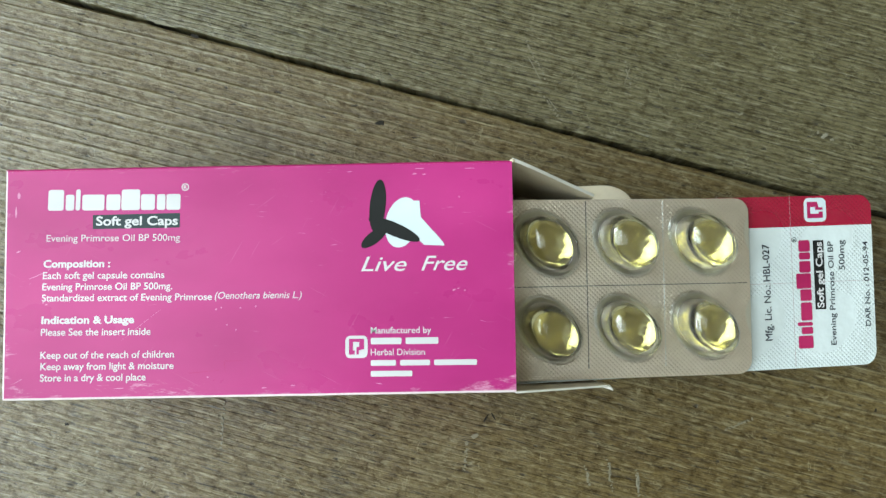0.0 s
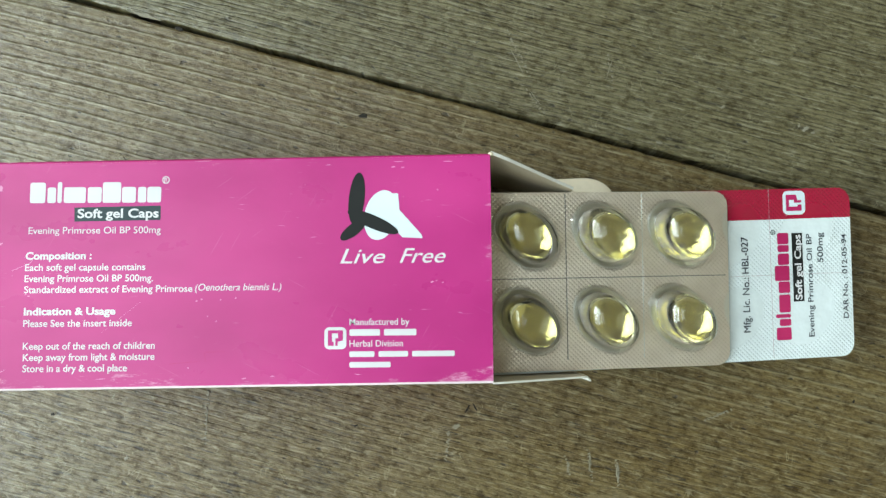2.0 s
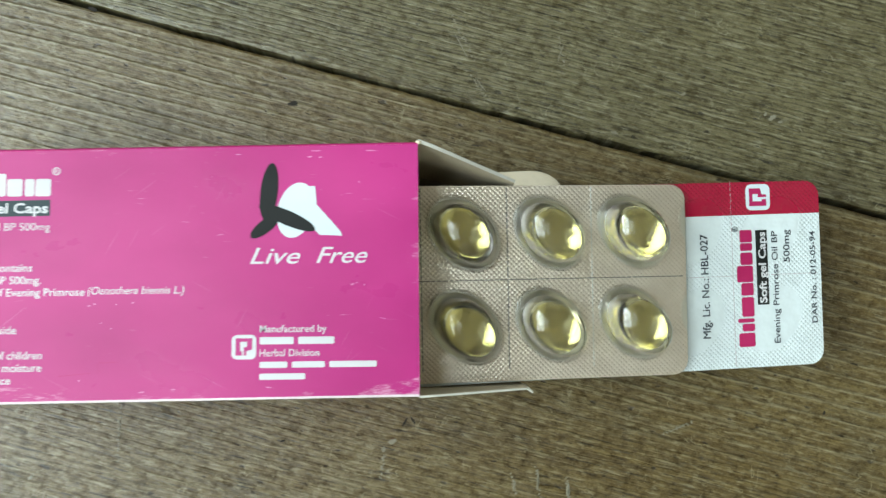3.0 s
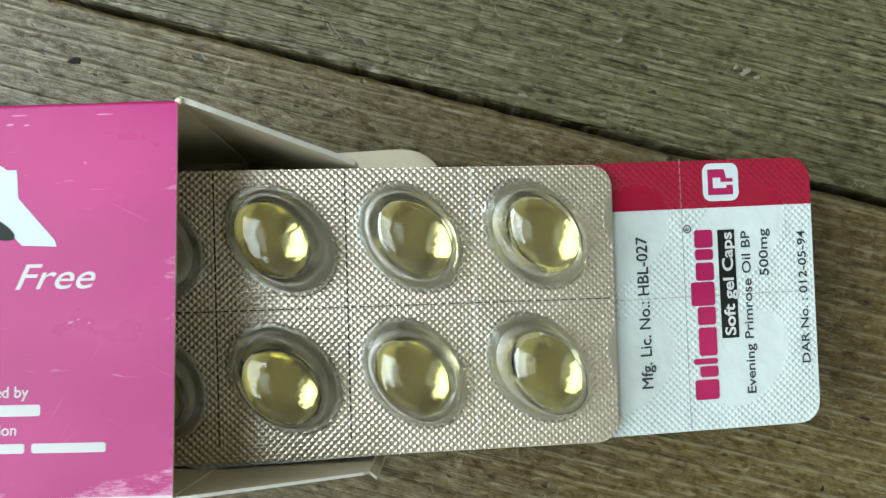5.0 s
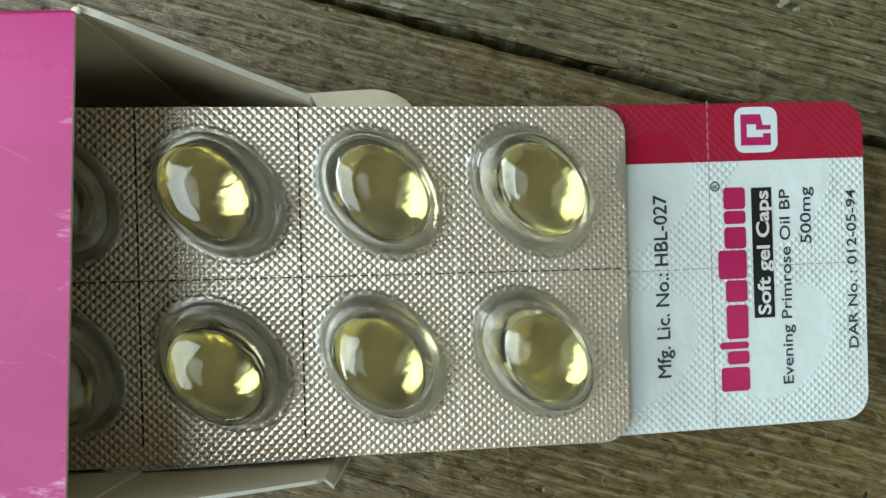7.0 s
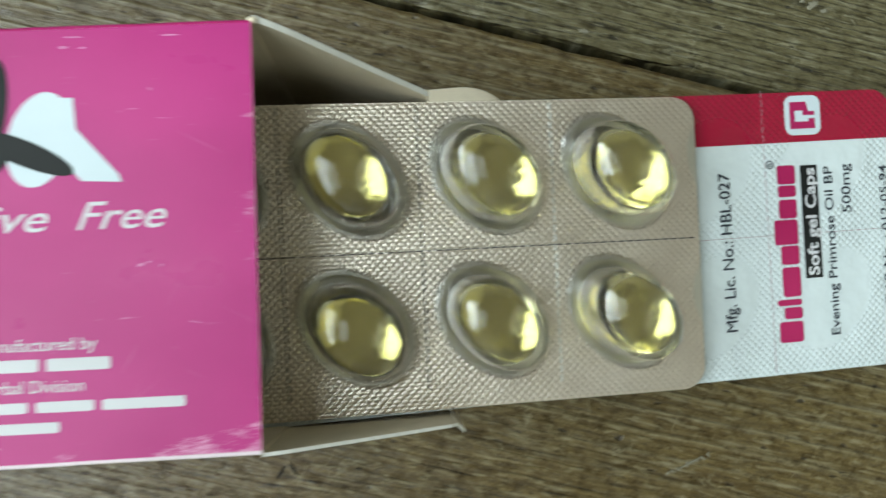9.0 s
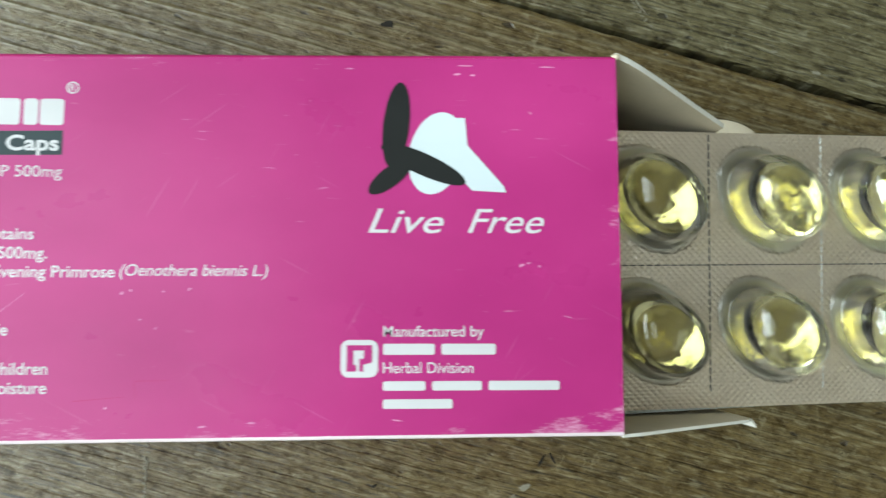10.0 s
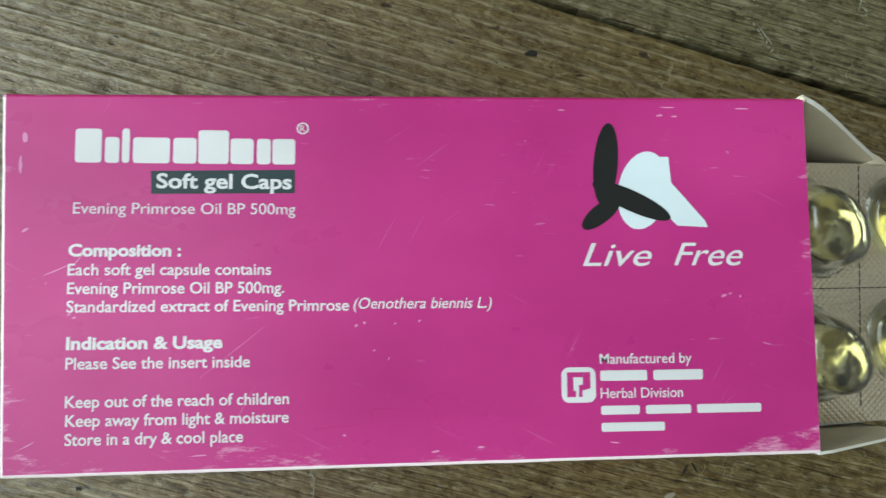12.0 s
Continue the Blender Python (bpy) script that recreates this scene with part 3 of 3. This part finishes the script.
def tuck_flap():
    """The closing flap, lying open and curling up a little at its rounded tip."""
    bm = bmesh.new()
    us = [0.0, 6.0, 12.0, 18.0, 22.0, 24.5] + [24.5 + 7.2 * math.sin(radians(a)) for a in range(10, 91, 8)]
    layers = []
    for drop in (0.0, 0.4):
        grid = []
        for u in us:
            r = max(0.0, (u - 24.5) / 7.2)
            w0, w1 = 1.0 + 6.0 * (1 - math.sqrt(max(0.0, 1 - r * r))), 46.9 - 6.0 * (1 - math.sqrt(max(0.0, 1 - r * r)))
            z = 0.6 + 0.20 * u + 0.022 * max(0.0, u - 24) ** 2 - drop
            grid.append([bm.verts.new((u * MM, (w0 + (w1 - w0) * k / 6) * MM, z * MM)) for k in range(7)])
        layers.append(grid)
    for n, grid in enumerate(layers):
        for r, q in zip(grid, grid[1:]):
            for k in range(6):
                f = (r[k], q[k], q[k + 1], r[k + 1])
                bm.faces.new(f if n == 0 else f[::-1])
    a, b = layers
    rim_a = [r[0] for r in a] + a[-1][1:] + [r[6] for r in a[-2::-1]] + a[0][5:0:-1]
    rim_b = [r[0] for r in b] + b[-1][1:] + [r[6] for r in b[-2::-1]] + b[0][5:0:-1]
    for k in range(len(rim_a)):
        m = (k + 1) % len(rim_a)
        bm.faces.new((rim_a[m], rim_a[k], rim_b[k], rim_b[m]))
    bmesh.ops.recalc_face_normals(bm, faces=bm.faces)
    part("tuck_flap", bm, cream, carton, "cream inner side of the open tuck flap", True)


tuck_flap()
# the burst corner by the mouth
bm = bmesh.new()
bmesh.ops.create_icosphere(bm, subdivisions=2, radius=1.0)
for w in bm.verts:
    k = 1 + 0.3 * noise.noise(w.co * 2.1)
    w.co = Vector((0.1 + 0.55 * w.co.x * k, 46.55 + 0.45 * w.co.y * k, 35.2 + 0.35 * w.co.z * k)) * MM
part("worn_corner", bm, cream, carton, "burst card corner", True)

# small knocks, flecks and scratches rubbed into the carton's top: x, y, length, width in mm, bearing
for i, (x, y, a, b, turn) in enumerate(((-12.1, 20.3, 0.9, 0.45, 20), (-11.2, 20.6, 0.6, 0.25, 10), (-9.9, 20.2, 0.5, 0.3, 40), (-59.3, 16.9, 0.6, 0.4, 30), (-58.3, 17.2, 0.45, 0.4, 0), (-51.5, 17.4, 0.5, 0.35, 50), (-54.5, 17.1, 0.35, 0.3, 0), (-57.1, 13.8, 0.4, 0.3, 0), (-55.3, 12.8, 0.5, 0.25, 60), (-92.8, 18.1, 0.6, 0.3, 20), (-93.4, 18.5, 0.5, 0.25, 40), (-95.0, 23.8, 5.2, 0.14, 24), (-73.6, 14.3, 14.4, 0.06, 38.8), (-92.4, 25.2, 1.8, 0.14, 50), (-18.9, 45.0, 3.0, 0.16, 1), (-19.9, 43.9, 1.2, 0.3, 5), (-17.9, 43.8, 0.9, 0.25, 10), (-8.7, 45.0, 2.4, 0.18, 0), (-33.0, 44.4, 1.3, 0.2, 0), (-6.5, 14.1, 2.0, 0.12, -14), (-60.7, 3.6, 0.4, 0.35, 0), (-49.6, 1.4, 1.6, 0.25, 6), (-44.0, 1.8, 1.2, 0.3, 0), (-27.0, 2.0, 1.5, 0.2, -8), (-97.6, 3.2, 2.6, 0.16, 28), (-78.0, 1.6, 2.2, 0.2, 3), (-99.6, 36.5, 0.5, 2.6, 0), (-99.2, 40.0, 0.7, 1.8, 10), (-98.8, 28.6, 1.2, 0.4, 30))):
    rng = random.Random(500 + i)
    bm = bmesh.new()
    c, q = math.cos(radians(turn)), math.sin(radians(turn))
    pts = [(a / 2 * rng.uniform(0.55, 1.0) * math.cos(k * math.pi / 6), b / 2 * rng.uniform(0.5, 1.1) * math.sin(k * math.pi / 6)) for k in range(12)]
    flat(bm, [(x + u * c - w * q, y + u * q + w * c) for u, w in pts], TALL + 0.02)
    part("rub_mark", bm, rubbed_card, carton)
for x0, y0, x1, y1 in ((-57.4, 6.7, -53.6, 6.75), (-64.4, 4.4, -58.5, 4.9), (-57.5, 6.6, -57.3, 4.8)):
    bm = bmesh.new()
    n = Vector((y0 - y1, x1 - x0, 0)).normalized() * 0.05
    flat(bm, [(x0 - n.x, y0 - n.y), (x1 - n.x * 0.4, y1 - n.y * 0.4), (x1 + n.x * 0.4, y1 + n.y * 0.4), (x0 + n.x, y0 + n.y)], TALL + 0.02)
    part("crease", bm, edge_dark, carton)

# print on the carton's top
INK = TALL + 0.03


letters = ((0.0, 3.1, 4.2), (3.5, 1.7, 3.2), (5.5, 0.9, 4.3), (6.8, 4.4, 3.2), (11.6, 2.8, 3.2), (14.6, 3.7, 4.2), (18.5, 2.8, 3.2), (21.7, 1.7, 3.2), (23.6, 2.8, 3.2))
bars(letters, -93.3, 36.9, ink_white, carton, INK, r=0.4)


def registered(x, y, r, ink, parent, z, upward):
    """A small ringed letter."""
    bm = bmesh.new()
    outer, inner = ([bm.verts.new((p * MM, q * MM, z * MM)) for p, q in oval(x, y, k, k, 0, 20)] for k in (r, r * 0.76))
    for i in range(20):
        bm.faces.new((outer[i], outer[(i + 1) % 20], inner[(i + 1) % 20], inner[i]))
    part("registered_mark", bm, ink, parent)
    d, e = r * 0.42, r * 0.5
    lettering("R", x + (e if upward else -d), y - (d if upward else e), r * 0.86, r, ink, parent, z, 0.01, 0, upward)


registered(-66.0, 41.5, 0.75, ink_white, carton, INK, False)
bm = bmesh.new()
flat(bm, [(-84.2, 33.1), (-66.9, 33.3), (-66.9, 36.25), (-84.3, 35.95)], INK)
part("slate_band", bm, ink_slate, carton, "dark slate printed band")
lettering("Soft gel Caps", -83.6, 33.85, 16.3, 1.75, ink_white, carton, INK + 0.03, 0.024)
lettering("Evening Primrose Oil BP 500mg", -93.3, 30.65, 26.5, 1.35, ink_white, carton, INK)
lettering("Composition :", -93.7, 25.5, 13.2, 1.4, ink_white, carton, INK, 0.034)
lettering("Each soft gel capsule contains", -93.7, 23.2, 24.0, 1.35, ink_white, carton, INK, 0.012)
lettering("Evening Primrose Oil BP 500mg.", -93.7, 20.95, 25.6, 1.35, ink_white, carton, INK, 0.012)
lettering("Standardized extract of Evening Primrose", -93.7, 18.75, 33.5, 1.35, ink_white, carton, INK, 0.012)
lettering("(Oenothera biennis L.)", -59.7, 18.95, 17.2, 1.35, ink_white, carton, INK, 0.004, 0.2)
lettering("Indication & Usage", -93.6, 14.35, 18.2, 1.4, ink_white, carton, INK, 0.034)
lettering("Please See the insert inside", -93.6, 12.0, 21.5, 1.35, ink_white, carton, INK, 0.012)
lettering("Keep out of the reach of children", -93.5, 7.5, 26.1, 1.35, ink_white, carton, INK, 0.012)
lettering("Keep away from light & moisture", -93.4, 5.3, 26.0, 1.35, ink_white, carton, INK, 0.012)
lettering("Store in a dry & cool place", -93.4, 3.1, 20.6, 1.35, ink_white, carton, INK, 0.012)
lettering("Live", -30.6, 24.2, 8.6, 2.9, ink_white, carton, INK, 0.003, 0.42)
lettering("Free", -18.6, 24.25, 8.8, 2.9, ink_white, carton, INK, 0.003, 0.42)
lettering("Manufactured by", -28.7, 11.8, 12.0, 1.25, ink_white, carton, INK, 0.008)
bars(((0, 6.1, 1.3), (6.9, 6.5, 1.3)), -28.7, 9.65, ink_white, carton, INK)
lettering("Herbal Division", -28.7, 7.5, 10.7, 1.25, ink_white, carton, INK, 0.004)
bars(((0, 5.0, 1.1), (5.8, 5.9, 1.1), (12.5, 8.5, 1.1)), -28.7, 5.45, ink_white, carton, INK)
bars(((0, 8.2, 1.1),), -28.7, 3.35, ink_white, carton, INK)


def emblem(x0, y0, size, light, dark, parent, z, turned):
    """A plain square badge: light rounded square, a dark hook and a light bar in it."""
    bm = bmesh.new()
    flat(bm, round_rect(x0, y0, x0 + size, y0 + size, size * 0.22), z)
    part("badge", bm, light, parent)
    bm = bmesh.new()
    shape = [(0.16, 0.16), (0.42, 0.16), (0.42, 0.34), (0.34, 0.34), (0.34, 0.72), (0.62, 0.72), (0.62, 0.50), (0.50, 0.50), (0.50, 0.16), (0.60, 0.16), (0.60, 0.34), (0.84, 0.40), (0.84, 0.86), (0.16, 0.86)]
    if turned:
        shape = [(1 - q, p) for p, q in shape]
    flat(bm, [(x0 + p * size, y0 + q * size) for p, q in shape], z + 0.03)
    part("badge_hook", bm, dark, parent)


emblem(-33.7, 7.0, 4.4, ink_white, ink_magenta, carton, INK, False)

# the picture by the slogan, as plain shapes
bm = bmesh.new()
flat(bm, oval(-22.4, 34.0, 3.3, 5.2, -14), INK)
part("pale_printed_shape", bm, ink_grey, carton)
bm = bmesh.new()
flat(bm, [(-21.6, 38.4), (-18.9, 38.4), (-18.6, 35.0), (-14.2, 30.0), (-13.9, 29.2), (-18.0, 29.4), (-21.8, 33.2)], INK + 0.02)
part("pale_printed_shape", bm, ink_grey, carton)
for step, dark in enumerate((oval(-27.3, 37.4, 1.6, 5.4, -6), oval(-24.0, 32.6, 5.6, 1.35, -24), oval(-28.0, 31.0, 1.2, 3.2, -52))):
    bm = bmesh.new()
    flat(bm, dark, INK + 0.04 + 0.02 * step)
    part("dark_printed_shape", bm, ink_black, carton)

# ---- the blister packs ----


def plane_frame(place, along, across, yaw):
    """A frame on the plane with those slopes: x along the pack."""
    c, s = math.cos(radians(yaw)), math.sin(radians(yaw))
    ex = Vector((c, s, along * c + across * s)).normalized()
    n = Vector((-along, -across, 1)).normalized()
    ey = n.cross(ex)
    m = Matrix((ex, ey, n)).transposed().to_4x4()
    m.translation = Vector(place) * MM
    return m


RIGHT, LEFT, TOP, LOW = 20.5, -73.5, 19.3, -20.7


def sheet(ink, parent, y0, y1, label=""):
    """The pack's flat sheet, rounded at the corners."""
    bm = bmesh.new()
    prism(bm, [(x, y, 0) for x, y in round_rect(LEFT, y0, RIGHT, y1, 3.2, 6)], (0, 0, -0.35))
    return part("foil_sheet", bm, ink, parent, label)


def dome_mesh():
    """A clear oval pocket with a stepped foot and ribbed flank."""
    bm = bmesh.new()
    rings = ((1.11, 0.02), (1.085, 0.22), (1.06, 0.38), (1.035, 0.40), (1.015, 0.34), (0.995, 0.40), (0.975, 0.75), (0.955, 1.15), (0.925, 1.22), (0.905, 1.35), (0.893, 1.9), (0.878, 3.0), (0.862, 4.2), (0.835, 5.4), (0.795, 6.45), (0.74, 7.2), (0.66, 7.75), (0.55, 8.05), (0.42, 8.24), (0.28, 8.34), (0.14, 8.38))
    n = 128
    rows_made = []
    for k, z in rings:
        row = []
        for i in range(n):
            t = 2 * math.pi * i / n
            rib = 1 + (0.005 * math.cos(44 * t) if 1.3 < z < 4.5 else 0) + (0.014 * math.cos(13 * t) + 0.009 * math.cos(23 * t + 1) if 0.1 < z < 0.39 else 0)
            row.append(bm.verts.new((8.1 * k * rib * math.cos(t) * MM, 5.95 * k * rib * math.sin(t) * MM, z * MM)))
        rows_made.append(row)
    for r, s in zip(rows_made, rows_made[1:]):
        for i in range(n):
            bm.faces.new((r[i], r[(i + 1) % n], s[(i + 1) % n], s[i]))
    bm.faces.new(rows_made[-1])
    me = bpy.data.meshes.new("pocket")
    bm.to_mesh(me)
    bm.free()
    for f in me.polygons:
        f.use_smooth = True
    me.materials.append(film_clear)
    return me


def capsule_mesh():
    """An oval soft capsule, a little fuller than an ellipsoid, with a faint seam."""
    bm = bmesh.new()
    n, h = 56, 28
    rows_made = []
    for j in range(1, h):
        p = math.pi * j / h
        row = []
        for i in range(n):
            t = 2 * math.pi * i / n
            sp, cp = math.sin(p) ** 0.85, math.copysign(abs(math.cos(p)) ** 0.85, math.cos(p))
            seam = 1 + 0.010 * math.exp(-((cp / 0.05) ** 2))
            row.append(bm.verts.new((5.85 * sp * seam * math.cos(t) * MM, 4.25 * sp * seam * math.sin(t) * MM, 3.95 * cp * MM)))
        rows_made.append(row)
    top, low = bm.verts.new((0, 0, 3.95 * MM)), bm.verts.new((0, 0, -3.95 * MM))
    for r, s in zip(rows_made, rows_made[1:]):
        for i in range(n):
            bm.faces.new((r[i], s[i], s[(i + 1) % n], r[(i + 1) % n]))
    for i in range(n):
        bm.faces.new((top, rows_made[0][i], rows_made[0][(i + 1) % n]))
        bm.faces.new((low, rows_made[-1][(i + 1) % n], rows_made[-1][i]))
    bmesh.ops.recalc_face_normals(bm, faces=bm.faces)
    me = bpy.data.meshes.new("softgel_capsule")
    bm.to_mesh(me)
    bm.free()
    for f in me.polygons:
        f.use_smooth = True
    me.materials.append(gelatin)
    return me


DOME, SOFTGEL = dome_mesh(), capsule_mesh()


def pockets(parent, z, down, seed):
    rng = random.Random(seed)
    for cx in COLUMNS:
        for cy in (ROW_UP, ROW_DOWN):
            pocket = new("pocket", DOME)
            pocket.parent = parent
            m = pose(cx * MM, cy * MM, z * MM, 180 if down else 0, 0, 0) @ pose(0, 0, 0, 0, 0, POCKET_TURN + rng.uniform(-2, 2))
            pocket.matrix_local = m
            tagged(pocket, "clear plastic pocket")
            caps = new("softgel_capsule", SOFTGEL)
            caps.parent = pocket
            caps.matrix_local = pose(rng.uniform(-0.5, 0.5) * MM, rng.uniform(-0.35, 0.35) * MM, 4.25 * MM, rng.uniform(-6, 6), rng.uniform(-4, 4), rng.uniform(-4, 4))
            tagged(caps, "clear amber-yellow gelatin capsule")


def dashes(parent, z, inks, y0, y1, w=0.11):
    """The cut tear lines between the cells, dash by dash; inks: for the line at x = 0, then the others'."""
    step, dash = 1.25, 0.95
    for c in range(5):
        bm = bmesh.new()
        y = y0
        while y < y1:
            flat(bm, [(-CELL * c - w, y), (-CELL * c + w, y), (-CELL * c + w, y + dash), (-CELL * c - w, y + dash)], z)
            y += step
        tagged(part("tear_line", bm, inks[min(c, 1)], parent, "row of short tear cuts"), kind="stuff")
    bm = bmesh.new()
    x = LEFT + 1
    while x < RIGHT - 0.5:
        flat(bm, [(x, -w * 0.8), (x + dash, -w * 0.8), (x + dash, w * 0.8), (x, w * 0.8)], z)
        x += step
    tagged(part("tear_line", bm, inks[1], parent, "row of short tear cuts"), kind="stuff")


upper = tagged(new("blister_pack"), "silver blister pack with clear pockets of amber oval capsules", "blister pack")
upper.matrix_world = plane_frame((35.85, 22.17, 16.07), -0.1041, 0.0839, 1.0)
sheet(silver, upper, LOW, TOP)
dashes(upper, 0.03, (tear_glint, tear_ink), -18.3, 19.0)
pockets(upper, 0.0, False, 5)

lower = tagged(new("blister_pack"), "foil back of a blister pack printed white and crimson", "blister pack")
lower.matrix_world = plane_frame((67.14, 22.50, 11.55), -0.12, 0.09, 2.1)
sheet(white_foil, lower, -19.8, 20.1, "white printed foil")
bm = bmesh.new()
flat(bm, [(LEFT, 12.7), (RIGHT, 13.1)] + [p for p in round_rect(LEFT, -19.8, RIGHT, 20.1, 3.2, 6) if p[1] > 13.5], 0.03)
part("colour_band", bm, red_foil, lower, "crimson printed band")
dashes(lower, 0.06, (tear_faint, tear_faint), -19.3, 20.0, 0.06)
pockets(lower, -0.35, True, 9)
for shift in (0.0, 0.07):
    lettering("Mfg. Lic. No.: HBL-027", -5.6 + shift, -13.1 + shift, 22.2, 1.65, ink_text, lower, 0.08 + shift * 0.1, 0.0, 0, True)
spans = [(a * 25.1 / 26.4, b * 25.1 / 26.4, h * 0.88) for a, b, h in letters]
bars(spans, 4.6, -15.3, ink_red, lower, 0.08, True, r=0.4)
registered(0.75, 10.0, 0.62, ink_text, lower, 0.08, True)
bm = bmesh.new()
flat(bm, [(5.45, -6.4), (8.15, -6.4), (8.05, 9.7), (5.4, 9.7)], 0.08)
part("black_band", bm, ink_black, lower, "black printed band")
lettering("Soft gel Caps", 7.6, -6.0, 15.3, 1.6, ink_white, lower, 0.11, 0.024, 0, True)
lettering("Evening Primrose Oil BP", 10.4, -14.8, 24.2, 1.35, ink_text, lower, 0.08, 0.010, 0, True)
lettering("500mg", 13.2, 2.6, 7.0, 1.4, ink_text, lower, 0.08, 0.010, 0, True)
lettering("DAR No. : 012-05-94", 19.25, -10.8, 19.9, 1.25, ink_text, lower, 0.08, 0.010, 0, True)
emblem(3.5, 14.0, 5.6, ink_grey, ink_red, lower, 0.06, True)
